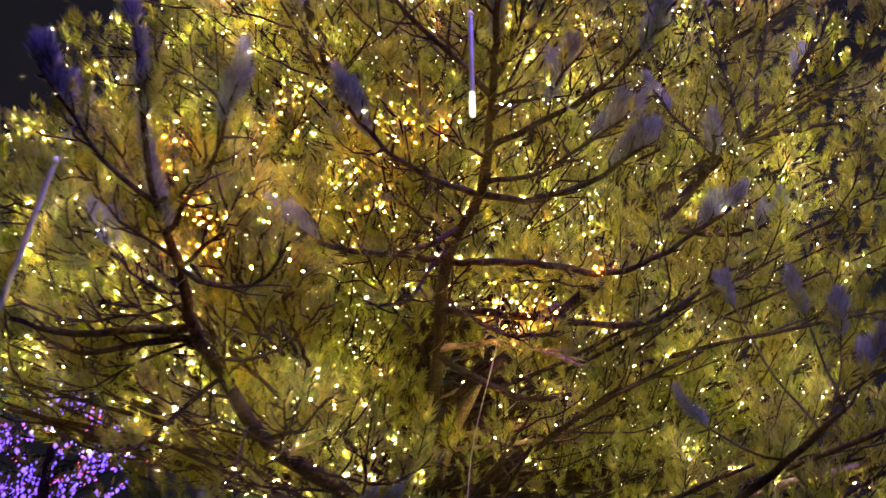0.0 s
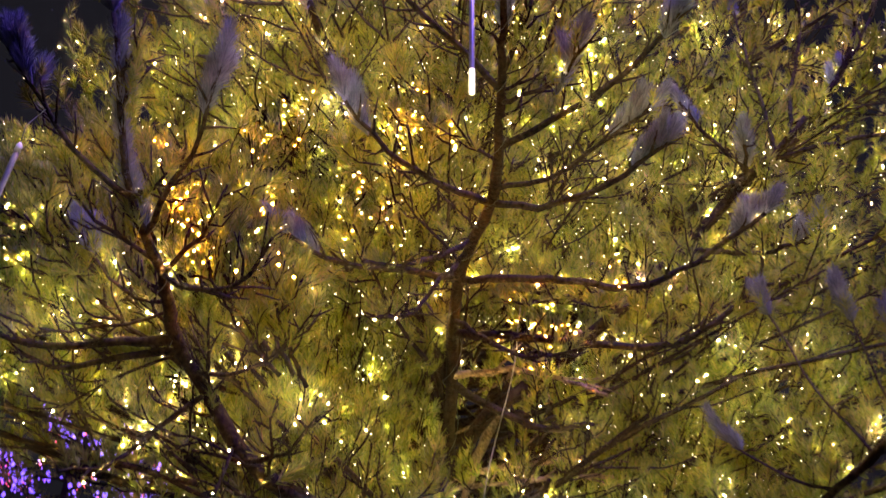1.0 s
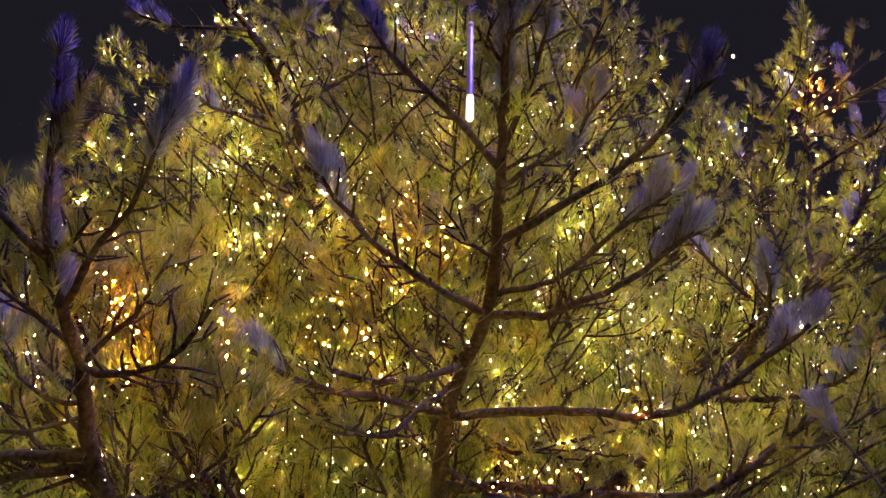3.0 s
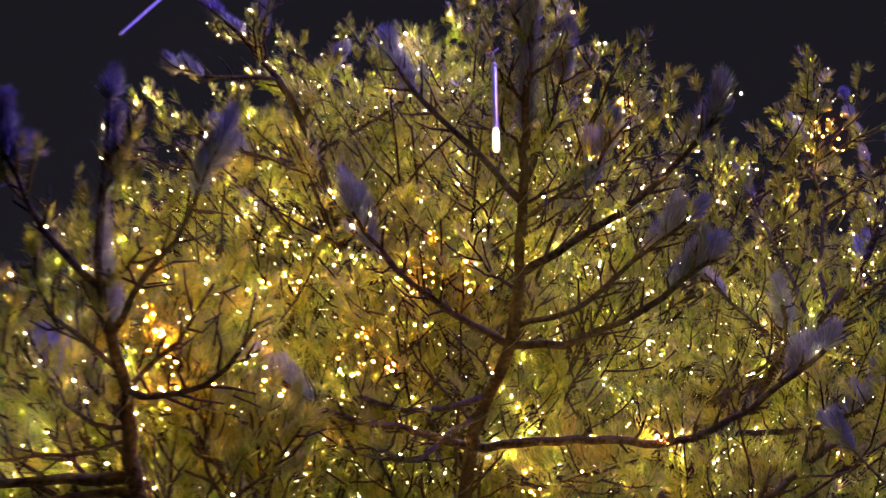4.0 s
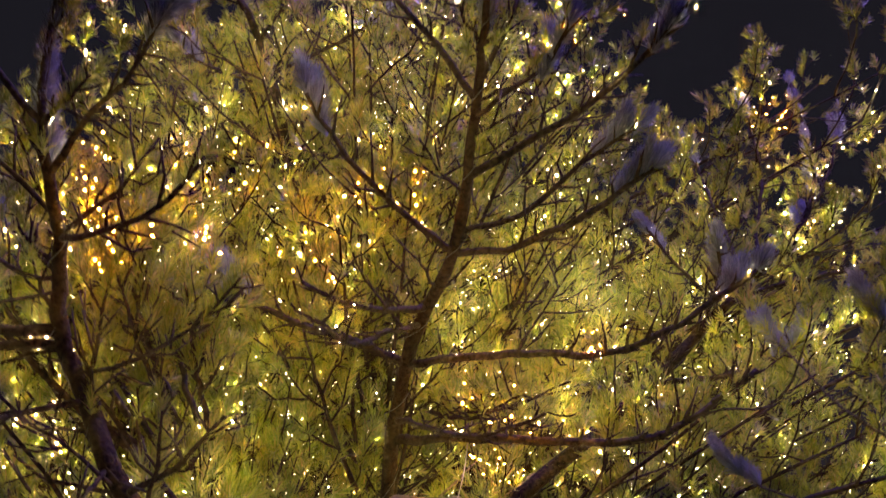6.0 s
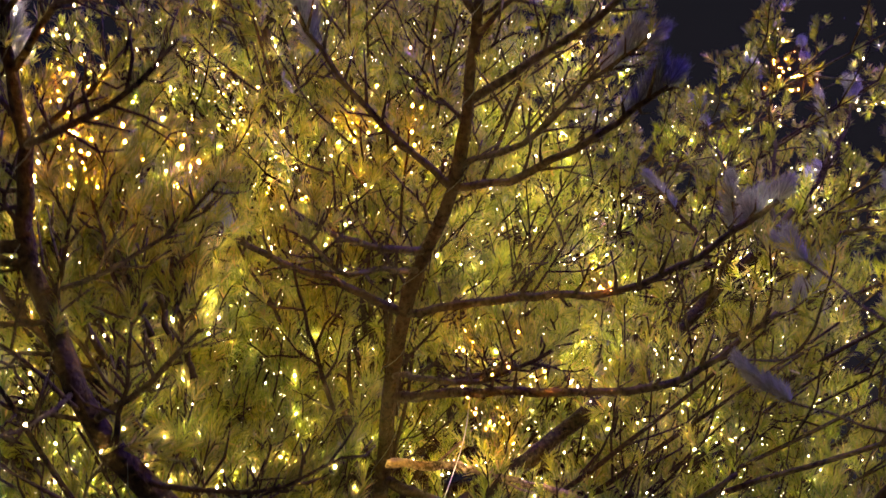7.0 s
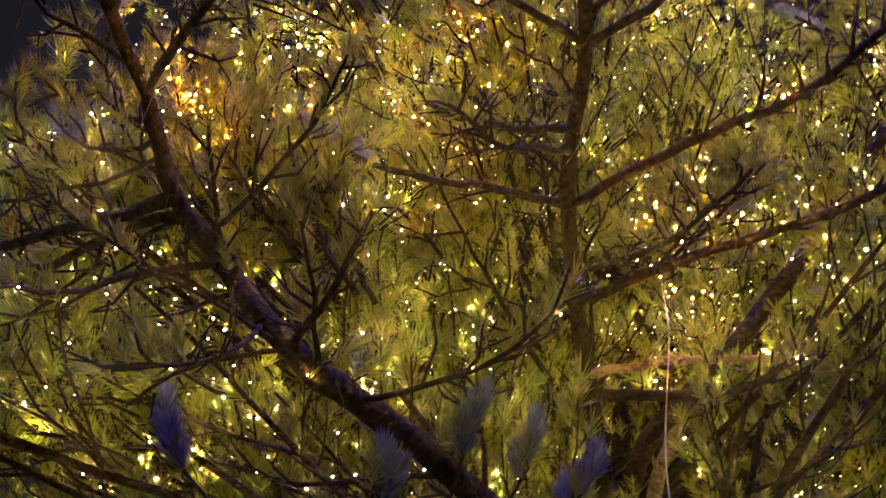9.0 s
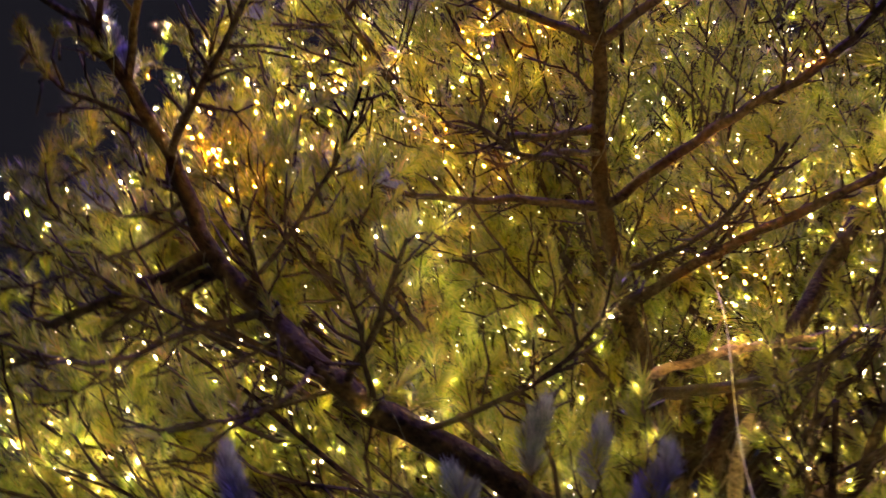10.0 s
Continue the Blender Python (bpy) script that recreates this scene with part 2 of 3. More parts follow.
# middle limb, level, reaching out over the path
strings.append(traced_limb(pine, [(-0.05, 5.25, 2.95), (0.02, 4.05, 3.23), (0.07, 3.39, 3.39), (0.21, 2.82, 3.41), (0.23, 2.36, 3.46), (0.24, 2.04, 3.56), (0.29, 1.8, 3.82)], 0.036, 0.006, 11, [
    (0.5, 0.76, 2.4, 3.3, -0.04, 0.012), (0.52, 0.69, 2.3, 3.35, 0.0, 0.009), (0.6, 0.8, 2.05, 3.58, -0.02, 0.011),
    (0.5, -0.27, 2.3, 3.45, -0.02, 0.011), (0.7, -0.15, 1.95, 3.75, -0.04, 0.01), (0.72, 0.39, 1.95, 3.81, -0.02, 0.008),
    (0.34, 1.14, 2.7, 3.21, 0.0, 0.014), (0.34, -0.58, 2.95, 3.37, 0.0, 0.013), (0.24, 1.24, 3.08, 3.14, -0.03, 0.016),
    (0.17, 0.62, 3.7, 2.83, 0.0, 0.017), (0.42, -0.26, 2.75, 3.12, 0.0, 0.011), (0.4, -0.19, 2.6, 2.82, 0.0, 0.009),
    (0.26, 0.48, 3.0, 2.86, 0.0, 0.01), (0.68, 0.43, 2.0, 3.32, 0.0, 0.007)], 14))
# limb on the near side, rising to upright leaders
strings.append(traced_limb(pine, [(-0.05, 5.25, 1.75), (-0.12, 4.0, 2.05), (-0.32, 3.3, 2.3), (-0.6, 2.87, 2.44), (-0.82, 2.67, 2.77), (-0.83, 2.45, 2.91), (-0.84, 2.14, 3.02), (-0.89, 1.93, 3.49)], 0.042, 0.007, 12, [
    (0.72, -0.41, 2.1, 2.81, -0.1, 0.008), (0.82, -0.56, 1.95, 3.28, -0.05, 0.008), (0.61, -1.5, 2.7, 2.88, 0.0, 0.014),
    (0.86, -1.11, 1.85, 3.29, -0.04, 0.007), (0.85, -0.68, 2.0, 2.96, 0.0, 0.006), (0.57, -1.4, 2.75, 2.82, 0.03, 0.011),
    (0.65, -1.35, 2.55, 2.85, 0.0, 0.005), (0.52, -0.97, 2.4, 2.31, 0.0, 0.007), (0.44, -0.36, 2.6, 2.5, -0.05, 0.008),
    (0.48, -0.71, 2.5, 2.12, 0.0, 0.005), (0.57, -1.3, 2.75, 2.62, 0.06, 0.005), (0.69, -1.2, 2.6, 3.2, -0.05, 0.006),
    (0.5, -1.0, 2.95, 2.75, 0.0, 0.005), (0.46, -0.9, 2.45, 2.5, 0.08, 0.004), (0.76, -1.05, 2.15, 3.12, -0.03, 0.006),
    (0.74, -0.6, 2.25, 3.1, -0.04, 0.007), (0.4, -0.05, 2.75, 2.3, -0.04, 0.006), (0.55, -0.35, 2.4, 2.75, -0.06, 0.006)], 18))
# high limb behind on the same side
strings.append(traced_limb(pine, [(-0.05, 5.25, 4.4), (-0.35, 4.1, 4.55), (-0.49, 3.6, 4.61), (-0.55, 3.1, 4.64), (-0.68, 2.76, 4.83), (-0.84, 2.6, 5.0), (-1.01, 2.5, 5.18), (-1.27, 2.45, 5.5)], 0.034, 0.006, 13, [
    (0.66, -1.18, 2.55, 4.84, 0.0, 0.009), (0.7, -0.85, 2.5, 5.22, 0.0, 0.007), (0.55, -0.46, 2.6, 5.01, 0.0, 0.009),
    (0.5, -0.1, 2.7, 4.9, 0.0, 0.009), (0.48, -0.95, 2.7, 4.5, 0.0, 0.009)], 12))
# limb on the far side, forking into upright leaders
strings.append(traced_limb(pine, [(-0.05, 5.25, 2.7), (0.1, 4.45, 3.04), (0.65, 4.2, 3.4), (1.2, 3.95, 3.8), (1.61, 3.76, 4.15), (1.8, 3.6, 4.29), (2.16, 3.45, 4.74), (2.33, 3.35, 5.7)], 0.045, 0.007, 14, [
    (0.58, 1.22, 3.5, 4.42, 0.0, 0.012), (0.65, 1.62, 3.5, 5.16, -0.06, 0.01), (0.7, 1.99, 3.4, 5.5, -0.06, 0.01),
    (0.75, 2.4, 3.3, 5.13, 0.0, 0.009), (0.62, 2.5, 3.3, 4.2, 0.0, 0.011), (0.55, 1.35, 3.2, 3.9, 0.0, 0.012), (0.45, 1.6, 3.3, 3.5, 0.0, 0.012)], 14))


# ---- inner and outer limbs that fill the crown ----
def filler(thing, start, end, seed, lights, shoot_count=30, laterals=8, reach=1.0, width=0.0068):
    rng = np.random.default_rng(seed)
    start, end = np.array(start, float), np.array(end, float)
    span = np.linalg.norm(end - start)
    mid = (start + end) / 2 + UP * rng.uniform(-0.12, 0.06) * span
    limb, curve, off = new_limb(thing, [start, mid, end], 0.007 + 0.005 * span, 0.004, rng, 16)
    shoots, own = [], []
    n = len(curve)
    for k in range(laterals):
        f = 0.28 + 0.72 * (k + rng.random()) / laterals
        i = min(int(f * (n - 1)), n - 1)
        tan = unit(curve[min(i + 1, n - 1)] - curve[i - 1])
        side = unit(np.cross(tan, UP)) * (1 if k % 2 else -1)
        ln = (0.25 + 0.3 * span * (1 - f * 0.7)) * rng.uniform(0.6, 1.0) * reach
        e = curve[i] + unit(tan * 0.7 + side * rng.uniform(0.4, 1.0) + UP * rng.uniform(-0.1, 0.65)) * ln
        wood = Soup()
        grow(rng, wood, shoots, own, None, curve[i] - off, e - off, -0.02, 0.006, 0.4, 0.055, 0.13, 0.9, sides=3)
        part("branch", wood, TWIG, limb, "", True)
    for k in range(4):
        shoots.append((curve[-1 - k] - off, unit(curve[-1] - curve[-3] + UP * 0.05 + rng.normal(0, 0.02, 3))))
    foliage(limb, rng, shoots, shoot_count, 0.058, width, 0.06, 0.8)
    lights += [p + off for p in own]


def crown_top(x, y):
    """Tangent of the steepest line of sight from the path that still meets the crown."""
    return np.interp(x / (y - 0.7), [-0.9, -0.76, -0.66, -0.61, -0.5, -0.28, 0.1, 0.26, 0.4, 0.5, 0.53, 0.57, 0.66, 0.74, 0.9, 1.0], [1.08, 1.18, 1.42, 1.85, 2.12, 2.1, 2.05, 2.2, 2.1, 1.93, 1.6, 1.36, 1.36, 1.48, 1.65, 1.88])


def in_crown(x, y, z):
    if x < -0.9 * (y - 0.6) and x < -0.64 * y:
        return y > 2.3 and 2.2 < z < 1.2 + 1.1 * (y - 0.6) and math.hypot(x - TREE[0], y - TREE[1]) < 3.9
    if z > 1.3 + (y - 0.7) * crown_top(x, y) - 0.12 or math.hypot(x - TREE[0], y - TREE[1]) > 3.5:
        return False
    if x < -0.8 and y > 2.6 and z > 2.45 and y < 3.05:
        return x > -1.15 or z > 1.75 + 0.44 * y
    if y < 3.05 + 0.25 * max(0, 1.0 - abs(x - 0.1)) and not (z > 4.1 and x > -0.9):
        return False
    if 1.0 < x < 2.3 and y < 3.5 and 3.3 < z < 5.0:
        return False
    if x < -1.3 and z < 1.75 + 0.36 * y:
        return False
    if x < -0.52 * y and z > 1.55 + 0.8 * y:
        return False
    if -0.25 < x < 1.15 and y < 4.4 and z < 3.1:
        return False
    return not (x < -0.75 and z < 2.5)


def hollow(p):
    """The open space round the bare limbs, low under the crown."""
    return -0.3 < p[0] < 1.4 and 2.0 < p[1] < 4.45 and 2.2 < p[2] < 3.1


def open_side(p):
    """The gap under the crown through which the farther pine shows."""
    return p[0] < -0.38 * p[1] and p[2] < 1.7 + 0.34 * p[1] and p[1] > 1.5


AMBER = [(-1.0, 2.6, 3.6), (-0.95, 2.65, 3.42), (-0.95, 2.65, 3.26), (-0.82, 2.65, 3.21), (-0.83, 2.7, 3.08), (-0.06, 2.85, 3.89), (0.05, 2.8, 3.72), (-0.13, 2.9, 3.75), (-0.25, 3.2, 3.74), (-0.61, 2.9, 3.69), (-0.61, 2.95, 4.05), (0.49, 3.25, 3.08), (0.27, 3.3, 3.08), (0.67, 3.0, 3.1), (2.19, 3.4, 5.6), (2.07, 3.4, 5.37), (-0.55, 2.4, 2.89), (-0.32, 2.9, 3.44),
         (2.14, 3.42, 5.3), (2.25, 3.38, 5.45), (0.35, 3.6, 3.17), (0.5, 3.78, 3.24), (-0.65, 2.9, 3.43), (0.44, 1.98, 3.41)]


def by_amber(p, reach):
    return min(np.linalg.norm(np.array(a) - p) for a in AMBER) < reach


crown_lights = []
rng = np.random.default_rng(21)
made = 0
for k in range(9000):
    zone = rng.random()
    if zone < 0.23:
        ex, ey, ez = rng.uniform(-1.0, 1.5), rng.uniform(2.3, 3.6), rng.uniform(3.8, 6.4)
    elif zone < 0.51:
        ex, ey, ez = rng.uniform(-2.6, -0.7), rng.uniform(2.6, 4.4), rng.uniform(2.45, 5.2)
    elif zone < 0.62:
        ex, ey, ez = rng.uniform(-3.0, -1.5), rng.uniform(2.3, 3.7), rng.uniform(2.2, 4.6)
    elif zone < 0.85:
        ex, ey, ez = rng.uniform(0.9, 3.1), rng.uniform(2.9, 4.9), rng.uniform(1.9, 5.6)
    else:
        ex, ey, ez = rng.uniform(-2.0, 3.4), rng.uniform(3.0, 4.7), rng.uniform(1.8, 6.4)
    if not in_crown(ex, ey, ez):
        continue
    z0 = min(5.8, max(1.2, ez - (rng.uniform(0.1, 0.9) if ey > 3.2 else rng.uniform(-0.4, 0.1))))
    root, tip = np.array([TREE[0], TREE[1] - 0.05, z0]), np.array([ex, ey, ez])
    if any(open_side(root + (tip - root) * f) for f in (0.45, 0.6, 0.75, 0.9, 1.0)):
        continue
    if any(hollow(root + (tip - root) * f) for f in (0.6, 0.8, 1.0)) and rng.random() < 0.95:
        continue
    filler(pine, (TREE[0], TREE[1] - 0.05, z0), (ex, ey, ez), 100 + k, crown_lights)
    made += 1
    if made >= 380:
        break
# the far half of the crown, behind the trunk
for k in range(45):
    ex, ey, ez = rng.uniform(-2.2, 3.0), rng.uniform(5.3, 6.9), rng.uniform(2.2, 6.0)
    filler(pine, (TREE[0], TREE[1] + 0.05, ez - rng.uniform(0.0, 0.5)), (ex, ey, ez), 4000 + k, crown_lights)
# thicker growth on either flank
for k in range(90):
    side = k % 2
    ex, ey, ez = (rng.uniform(1.0, 3.2), rng.uniform(3.8, 5.4), rng.uniform(2.3, 4.9)) if side else (rng.uniform(-2.4, -0.8), rng.uniform(3.1, 4.4), rng.uniform(2.7, 4.2))
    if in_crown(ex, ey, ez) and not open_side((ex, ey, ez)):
        filler(pine, (TREE[0], TREE[1], ez - rng.uniform(0.0, 0.4)), (ex, ey, ez), 5000 + k, crown_lights)
# short leafy branches in the crown of the near-side limb
for k, (a, b) in enumerate([((-0.6, 3.1, 2.85), (-0.8, 2.72, 3.12)), ((-0.65, 3.05, 2.9), (-0.86, 2.7, 3.3)), ((-0.55, 3.1, 2.85), (-0.75, 2.75, 3.4)), ((-0.65, 3.1, 2.95), (-0.95, 2.72, 3.45)),
                            ((-0.5, 3.1, 2.8), (-0.6, 2.75, 3.1)), ((-0.7, 3.2, 3.2), (-1.02, 2.75, 3.62)), ((-0.6, 3.3, 3.2), (-0.85, 2.8, 3.6)), ((-0.7, 3.3, 2.9), (-1.1, 2.85, 3.3)), ((-0.6, 3.3, 2.7), (-1.05, 2.9, 3.1)), ((-0.8, 3.2, 2.95), (-1.3, 2.55, 3.42)), ((-0.8, 3.3, 2.9), (-1.5, 2.65, 3.5)), ((-0.8, 3.1, 3.0), (-1.2, 2.5, 3.55)), ((-0.9, 3.3, 2.9), (-1.65, 2.75, 3.45)), ((-0.8, 3.1, 2.8), (-1.35, 2.5, 3.2)),
                            ((-0.05, 4.3, 3.85), (-0.12, 2.95, 3.95)), ((0.0, 4.2, 3.8), (0.06, 2.9, 3.82)), ((-0.1, 4.2, 3.8), (-0.22, 3.0, 3.78)), ((0.0, 4.2, 4.0), (-0.02, 2.8, 4.02)),
                            ((0.2, 4.3, 3.9), (0.5, 3.45, 3.3)), ((0.15, 4.3, 3.9), (0.34, 3.6, 3.4)), ((0.3, 4.3, 3.9), (0.66, 3.3, 3.25)), ((-0.1, 4.3, 3.4), (-0.35, 3.1, 3.5)), ((-0.1, 4.2, 3.5), (-0.62, 3.05, 3.6))]):
    filler(pine, a, b, 900 + k, crown_lights, 60, 8, 0.6, 0.0045)


# ---- bare inner limbs under the crown ----
def bare_limb(start, end, radius, seed, bow=0.03):
    rng = np.random.default_rng(seed)
    start, end = np.array(start, float), np.array(end, float)
    mid = (start + end) / 2 + UP * bow + rng.normal(0, 0.04, 3)
    limb, curve, off = new_limb(pine, [start, mid, end], radius, radius * 0.35, rng, 20)
    shoots, own = [], []
    for k in range(5):
        i = int((0.35 + 0.13 * k) * 19)
        tan = unit(curve[i + 1] - curve[i - 1])
        side = unit(np.cross(tan, UP)) * (1 if k % 2 else -1)
        e = curve[i] + unit(tan + side * rng.uniform(0.3, 0.9) + UP * rng.uniform(-0.2, 0.4)) * rng.uniform(0.25, 0.5)
        wood = Soup()
        grow(rng, wood, shoots, own, None, curve[i] - off, e - off, 0.0, 0.006, 0.5, 0.09, 0.12, 0.7, 0.08, 1, 0.5)
        part("branch", wood, TWIG, limb, "", True)
    foliage(limb, rng, shoots, 44, 0.046, 0.005, 0.05, 0.9)
    crown_lights.extend(p + off for p in own)


for k, (sz, end, r) in enumerate([(2.5, (0.83, 3.6, 2.82), 0.024), (2.3, (0.4, 3.6, 2.57), 0.02), (2.6, (0.45, 3.7, 2.77), 0.016), (2.75, (1.3, 3.8, 3.05), 0.022),
                                  (2.6, (0.8, 3.9, 2.78), 0.016), (2.4, (-1.6, 3.0, 2.65), 0.022), (2.5, (-0.5, 3.3, 2.68), 0.02), (2.2, (-1.0, 3.1, 2.5), 0.02),
                                  (2.2, (1.7, 3.0, 2.44), 0.022), (2.1, (1.2, 3.2, 2.36), 0.018)]):
    bare_limb((0.0, 5.2, sz), end, r * 1.2, 300 + k)


def bare_path(pts, r0, r1, seed):
    """A bare branch along control points, with a few dead twigs."""
    rng = np.random.default_rng(seed)
    off = np.array(pine.location)
    curve = spline(pts, 26)
    curve[1:-1] += rng.normal(0, 0.004, (24, 3))
    s = Soup()
    tube(s, curve - off, np.linspace(r0, r1, 26) * (1 + 0.12 * np.sin(np.arange(26) * 1.7)), 9, 0.07, rng)
    # lighter bark colour makes this limb look lit
    limb = part("limb", s, LIT_BARK, pine, "bare brown limb, its lit look put into the colour", True)
    limb_tops.extend(p + (0.0, 0.03, r0 + 0.03) for p in curve[3::2])
    for k in range(5):
        i = int((0.2 + 0.16 * k) * 25)
        tan = unit(curve[i + 1] - curve[i - 1])
        side = unit(np.cross(tan, UP)) * rng.choice([-1, 1])
        ln = rng.uniform(0.12, 0.35)
        a = curve[i] - off
        b = a + unit(tan * 0.8 + side * rng.uniform(0.3, 0.8) + UP * rng.uniform(-0.1, 0.6)) * ln
        s = Soup()
        tube(s, [a, (a + b) / 2 + rng.normal(0, 0.012, 3), b], [r1 * 0.7, r1 * 0.5, 0.0025], 5)
        part("twig", s, LIT_BARK, limb, "", True)


bare_path([(0.03, 4.02, 3.21), (0.33, 4.1, 3.26), (0.52, 4.11, 3.22), (0.75, 4.0, 3.07)], 0.019, 0.01, 351)
bare_path([(-0.05, 5.25, 2.72), (0.2, 4.75, 3.17), (0.46, 4.42, 3.37), (0.72, 4.34, 3.57)], 0.034, 0.016, 352)
bare_path([(0.0, 5.2, 3.5), (0.63, 4.9, 3.68), (0.93, 4.9, 3.63), (1.4, 4.85, 3.48)], 0.016, 0.01, 353)
bare_path([(0.0, 5.2, 3.3), (0.44, 4.7, 3.36), (0.62, 4.7, 3.3), (0.85, 4.7, 3.14)], 0.012, 0.007, 354)
bare_path([(-0.05, 5.25, 2.85), (-0.08, 4.8, 2.91), (0.59, 4.6, 2.95), (0.98, 4.4, 2.82)], 0.02, 0.012, 355)
bare_path([(-0.05, 5.25, 2.8), (-0.1, 4.82, 2.86), (0.45, 4.55, 2.84), (0.8, 4.4, 2.8)], 0.016, 0.01, 356)
bare_path([(-0.1, 5.2, 2.9), (-0.55, 4.6, 2.83), (-0.85, 4.5, 2.76), (-1.2, 4.4, 2.65)], 0.018, 0.01, 357)
bare_path([(0.0, 5.2, 2.2), (0.95, 4.5, 2.32), (1.7, 4.0, 2.45), (2.2, 3.95, 2.53)], 0.024, 0.014, 358)


# ---- limb tips close to the path ----
def near_limb(pts, seed, ends):
    rng = np.random.default_rng(seed)
    limb, curve, off = new_limb(pine, pts, 0.022, 0.008, rng, 24)
    shoots, own, leaders = [], [], []
    for f, ex, ey, ez in ends:
        wood = Soup()
        grow(rng, wood, shoots, own, leaders, curve[int(f * 23)] - off, np.array([ex, ey, ez]) - off, -0.06, 0.005, 0.75, 0.06, 0.07, 1.0, 0.05, 3)
        part("branch", wood, TWIG, limb, "", True)
    foliage(limb, rng, shoots, 90, 0.05, 0.0019, 0.05)
    leader_foliage(limb, rng, leaders, 0.06, 0.05)


near_limb([(-0.05, 5.25, 1.3), (-0.2, 4.2, 1.6), (-0.35, 3.4, 1.85), (-0.5, 2.9, 1.95)], 71, [
    (1.0, -0.76, 2.7, 2.14), (0.93, -0.26, 2.9, 2.2), (0.97, -0.42, 2.9, 2.12), (0.9, -0.18, 3.1, 2.26), (0.88, -0.08, 3.1, 2.16)])
near_limb([(-0.05, 5.25, 1.6), (0.5, 3.8, 1.95), (0.95, 2.7, 2.15), (1.15, 2.3, 2.3)], 72, [
    (1.0, 1.1, 2.3, 2.66), (0.96, 1.21, 2.28, 2.58), (0.92, 0.98, 2.55, 2.8), (0.85, 1.35, 2.4, 2.5), (0.8, 0.8, 2.6, 2.4)])

# ---- pine with violet lights, farther off ----
violet_lights = []
far_pine = build_tree((-4.7, 10.2, 0.0), 6.6, 0.13, "distant pine wound with violet and red fairy lights", 8)
rng = np.random.default_rng(33)
for k in range(48):
    z0 = rng.uniform(1.6, 5.6)
    a = rng.uniform(0, 6.28)
    reach = 0.4 + 2.5 * (1 - z0 / 7.2) * rng.uniform(0.7, 1.0)
    filler(far_pine, (-4.7, 10.2, z0), (-4.7 + reach * math.cos(a), 10.2 + reach * math.sin(a), z0 + 0.35), 700 + k, violet_lights, 26, 7)


# ---- fairy lights ----
def bulb_soup(points, r, rng):
    s = Soup()
    base = np.array([(1, 0, 0), (-1, 0, 0), (0, 1, 0), (0, -1, 0), (0, 0, 1.3), (0, 0, -1.3)], float) * r
    face = np.array([(0, 2, 4), (2, 1, 4), (1, 3, 4), (3, 0, 4), (2, 0, 5), (1, 2, 5), (3, 1, 5), (0, 3, 5)])
    for p in points:
        s.add(base * min(1.6, max(0.4, rng.lognormal(-0.2, 0.5))) + p, face)
    return s


rng = np.random.default_rng(5)
# the strings hang in loose clusters, with dimmer gaps between them
crown_lights = [p for p in crown_lights if rng.random() < np.interp(p[2], [2.4, 3.3, 4.2], [0.65, 0.75, 1.0])]
crown_lights = [p for p in crown_lights if noise.noise(Vector(p) * 3.0) > rng.uniform(-1.1, 0.75)]
tiny, hidden, dim, held = [], [], [], {}
for i in rng.permutation(len(crown_lights)):
    p = crown_lights[i]
    cell = tuple(np.floor(p / 0.18).astype(int))
    held[cell] = held.get(cell, 0) + 1
    if held[cell] <= (4 if p[0] < -0.5 and p[2] < 3.8 else 2):
        (tiny if rng.random() < 0.32 else hidden).append(p)
    elif held[cell] <= 13:
        dim.append(p)
tiny += [p for lights, _ in strings for p in lights if rng.random() < 0.03]
dim += [p for lights, _ in strings for p in lights if rng.random() < 0.1]
tiny, hidden = [[p for p in group if not by_amber(p, 0.19)] for group in (tiny, hidden)]


def cup_soup(points, facing, r):
    """Added dark cups that hide each bulb from below, the mouth along facing."""
    s = Soup()
    ang = np.linspace(0, 2 * np.pi, 6, endpoint=False)
    ring = np.arange(6)
    q = np.stack([ring, (ring + 1) % 6, 6 + (ring + 1) % 6, 6 + ring], -1)
    for p, f in zip(points, facing):
        f = unit(f)
        u = unit(np.cross(f, (0.6, 0.2, 0.1)))
        w = np.cross(f, u)
        s.add(np.concatenate([p + f * h * r + r * k * (np.cos(ang)[:, None] * u + np.sin(ang)[:, None] * w) for h, k in ((-1.3, 0.7), (0.35, 1.25))]), q)
        s.f.append(np.arange(s.n - 12, s.n - 6)[None, ::-1])
    return s


ob = new("fairy_lights", bulb_soup(tiny, 0.00125, rng).mesh("fairy_lights", GLOW_WARM))
tagged(ob, "tiny bare warm white bulbs all over the pine", "fairy lights", kind="stuff")
# Extra bulbs brighten the needles; the cups keep them out of sight.
ob = new("fairy_lights", bulb_soup(hidden, 0.0012, rng).mesh("hidden_lights", GLOW_HIDDEN))
tagged(ob, "added tiny warm bulbs hidden in cups to light the needles", "fairy lights", kind="stuff")
ob = new("hiding_cups", cup_soup(hidden, np.array([0.0, 0.4, 1.0]) + rng.normal(0, 0.2, (len(hidden), 3)), 0.0023).mesh("hiding_cups", CABLE))
tagged(ob, "added dark green cups that hide the bulbs from below", "fairy lights", kind="stuff")
ob = new("fairy_lights", bulb_soup(limb_tops, 0.0009, rng).mesh("limb_lights", GLOW_LIMB))
tagged(ob, "tiny warm white bulbs laid along the tops of the limbs", "fairy lights", kind="stuff")
ob = new("fairy_lights", bulb_soup(dim, 0.0018, rng).mesh("dim_lights", GLOW_DIM))
tagged(ob, "faint warm white fairy light bulbs in the pine", "fairy lights", kind="stuff")
cut = int(len(violet_lights) * 0.8)
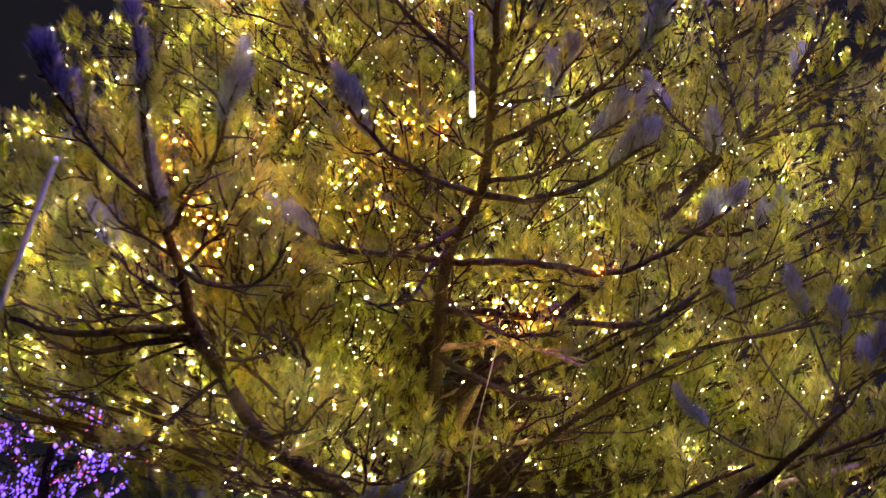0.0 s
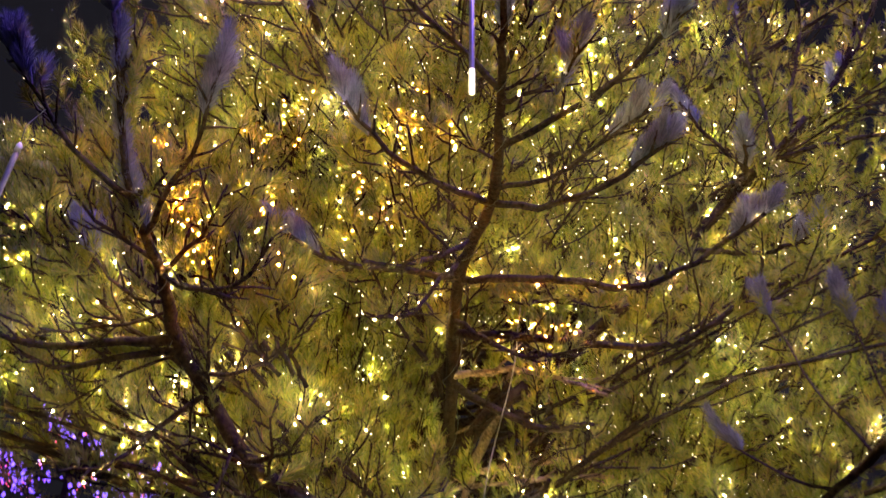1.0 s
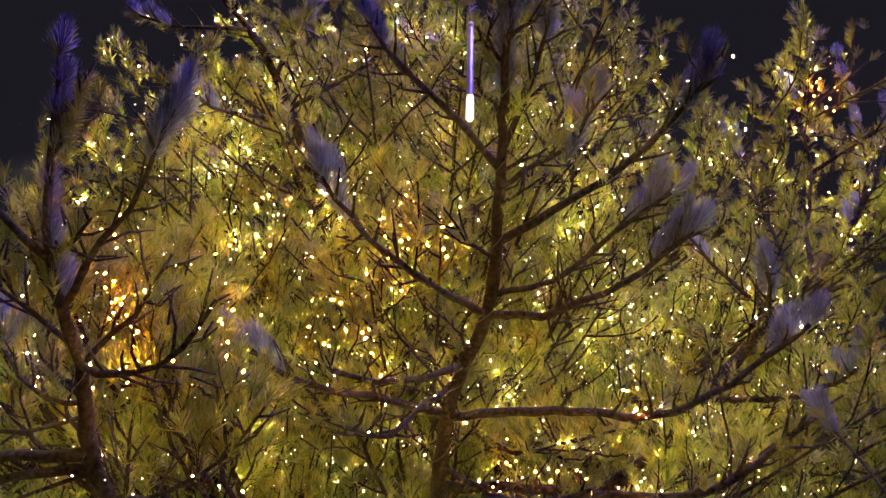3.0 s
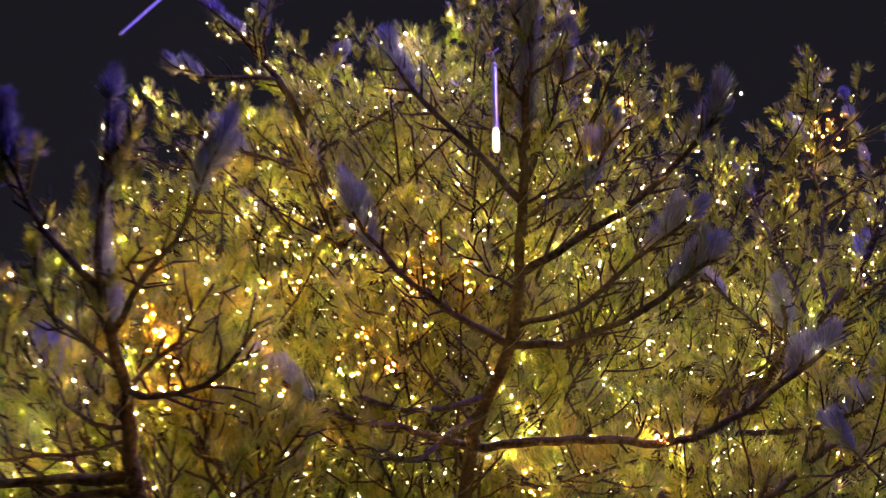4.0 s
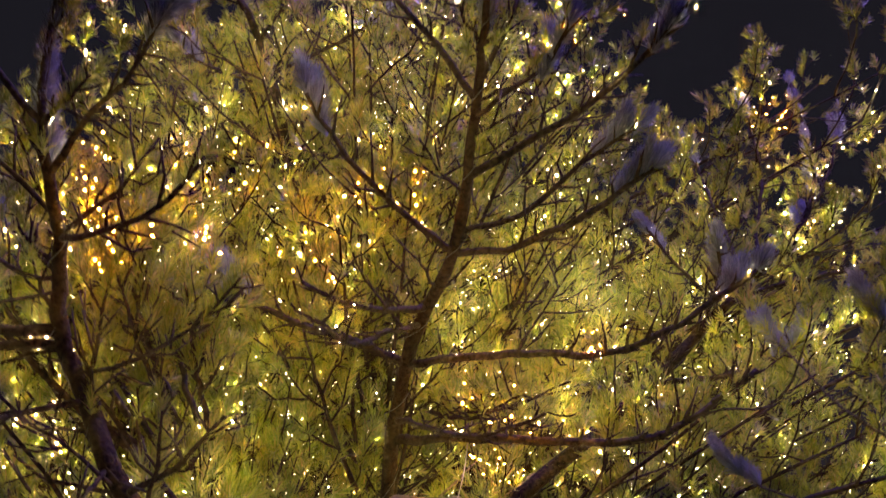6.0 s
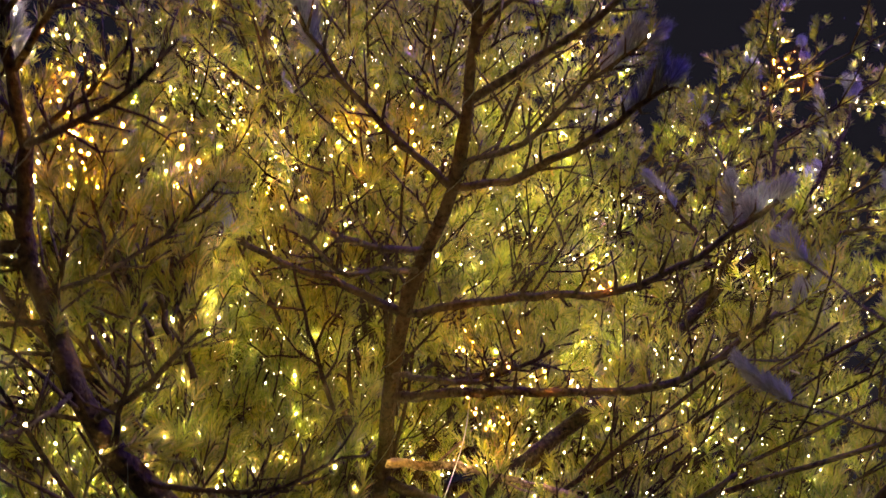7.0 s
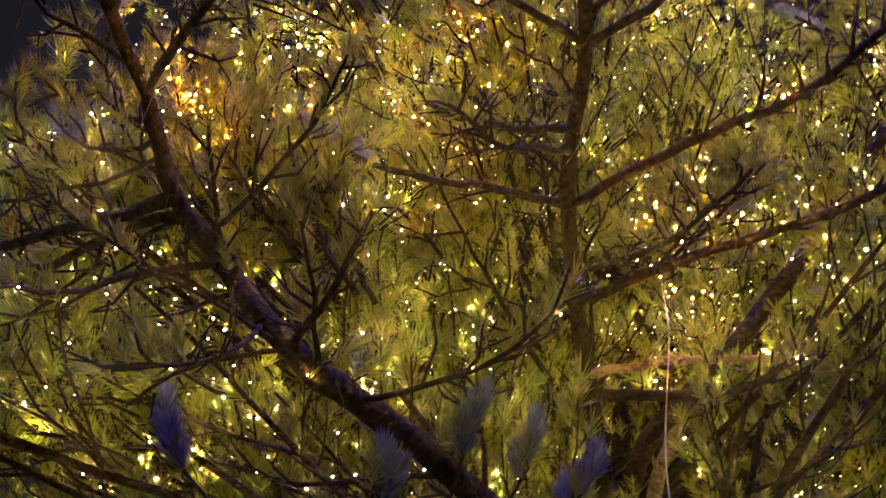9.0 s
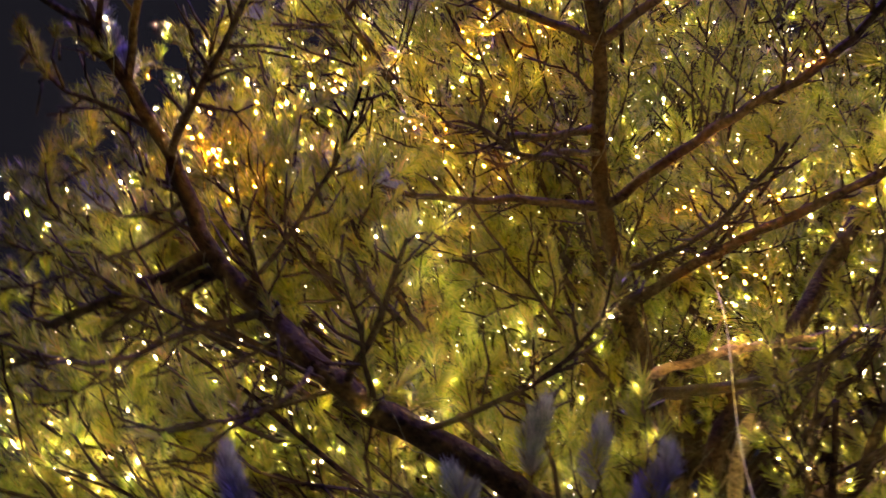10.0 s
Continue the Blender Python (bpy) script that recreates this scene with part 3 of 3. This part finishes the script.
order = [violet_lights[i] for i in rng.permutation(len(violet_lights))]
ob = new("fairy_lights", bulb_soup(order[:cut], 0.017, rng).mesh("violet_lights", GLOW_VIOLET))
tagged(ob, "tiny violet fairy light bulbs in the distant pine", "fairy lights", kind="stuff")
ob = new("fairy_lights", bulb_soup(order[cut:], 0.009, rng).mesh("red_lights", GLOW_RED))
tagged(ob, "tiny red fairy light bulbs in the distant pine", "fairy lights", kind="stuff")
bulb_mesh = bulb_soup(np.zeros((1, 3)), 0.0012, rng).mesh("bulb", GLOW_LIMB)
for lights, curve in strings:
    thing = new("light_string")
    tagged(thing, "string of tiny warm white bulbs wound round a limb", "string lights", group="light strings on the limbs")
    for i in rng.permutation(len(lights))[:26]:
        b = new("bulb", bulb_mesh)
        b.parent, b.location = thing, lights[i]
    s = Soup()
    n = 400
    c = spline(curve, n)
    a = np.linspace(0, 60, n)
    r = np.linspace(0.05, 0.018, n)
    tube(s, c + np.stack([np.cos(a) * r, 0.2 * np.sin(a * 0.37) * r, np.sin(a) * r], -1), 0.0012, 4)
    part("cable", s, CABLE, thing)


def spaced(points, gap, most, rng):
    kept = []
    for i in rng.permutation(len(points)):
        p = points[i]
        if not kept or np.min(np.linalg.norm(np.array(kept) - p, axis=1)) > gap:
            kept.append(p)
        if len(kept) >= most:
            break
    return np.array(kept)


flare_mesh = bulb_soup(np.zeros((1, 3)), 0.003, rng).mesh("bare_bulb", GLOW_LARGE)
thing = new("light_string")
tagged(thing, "string of larger bare warm white bulbs in the crown", "string lights")
for p in spaced(crown_lights, 0.35, 60, rng):
    b = new("bulb", flare_mesh)
    b.parent, b.location = thing, p


ob = new("amber_lights", bulb_soup([np.array(p) + rng.normal(0, 0.055, 3) for p in AMBER for _ in range(6)], 0.0025, rng).mesh("amber_lights", GLOW_AMBER))
tagged(ob, "amber fairy light bulbs clustered among the branches", "fairy lights", kind="stuff")

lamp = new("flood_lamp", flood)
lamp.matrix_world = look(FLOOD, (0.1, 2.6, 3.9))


# ---- light tubes ----
def light_tube(top, bottom, radius, lit, label):
    """A clear tube of falling-snow lights: shell, end cap, the strip inside and its cord."""
    top, bottom = np.array(top, float), np.array(bottom, float)
    thing = new("light_tube")
    thing.location = bottom
    tagged(thing, label, "light tube", group="hanging light tubes")
    d = top - bottom
    s = Soup()
    tube(s, [d * f for f in (0, 0.01, 0.03, 0.5, 0.97, 1.0)], radius * np.array([0.45, 0.8, 1, 1, 1, 0.8]), 12)
    part("shell", s, TUBE, thing, "clear plastic shell", True)
    if lit:
        s = Soup()
        tube(s, [d * f for f in (-0.004, 0.005, 0.02, 0.1, 0.2, 0.24)], radius * np.array([0.5, 0.95, 1.12, 1.12, 1.12, 0.9]), 12)
        part("lit_end", s, TUBE_LIT, thing, "glowing warm white lower end", True)
    s = Soup()
    tube(s, [d * 1.0, d * 1.04, d * 1.06], radius * np.array([1.1, 1.1, 0.4]), 10)
    part("cap", s, CAP, thing, "", True)
    s = Soup()
    tube(s, [d * 1.05, d * 1.05 + UP * 0.06, d * 1.05 + UP * 0.14 + np.array([0.02, 0.03, 0])], 0.0015, 5)
    part("cord", s, CABLE, thing)


TUBE = plain_material("frosted_tube", (0.25, 0.25, 0.27), 0.35)
TUBE_LIT = glow_material("lit_tube", (1.0, 0.9, 0.62), 1.6)
CABLE_PALE = plain_material("pale_wire", (0.3, 0.27, 0.2), 0.6)
CAP = plain_material("white_plastic_cap", (0.6, 0.6, 0.6), 0.4)
light_tube((0.137, 1.791, 3.352), (0.121, 1.791, 2.995), 0.007, True, "hanging light tube with its lower end lit")
light_tube((-1.03, 1.9, 2.97), (-1.15, 2.0, 2.58), 0.007, False, "unlit slanting light tube beside the pine")
light_tube((-1.26, 2.4, 5.38), (-1.39, 2.4, 4.86), 0.006, False, "unlit slanting light tube against the sky")
s = Soup()
tube(s, spline([(0.36, 3.8, 3.45), (0.34, 3.8, 3.35), (0.3, 3.8, 3.12), (0.16, 3.8, 2.66), (0.1, 3.8, 2.3)], 40), 0.002, 5)
ob = new("loose_wire", s.mesh("loose_wire", CABLE_PALE))
tagged(ob, "loose pale wire hanging below the branches", "wire")
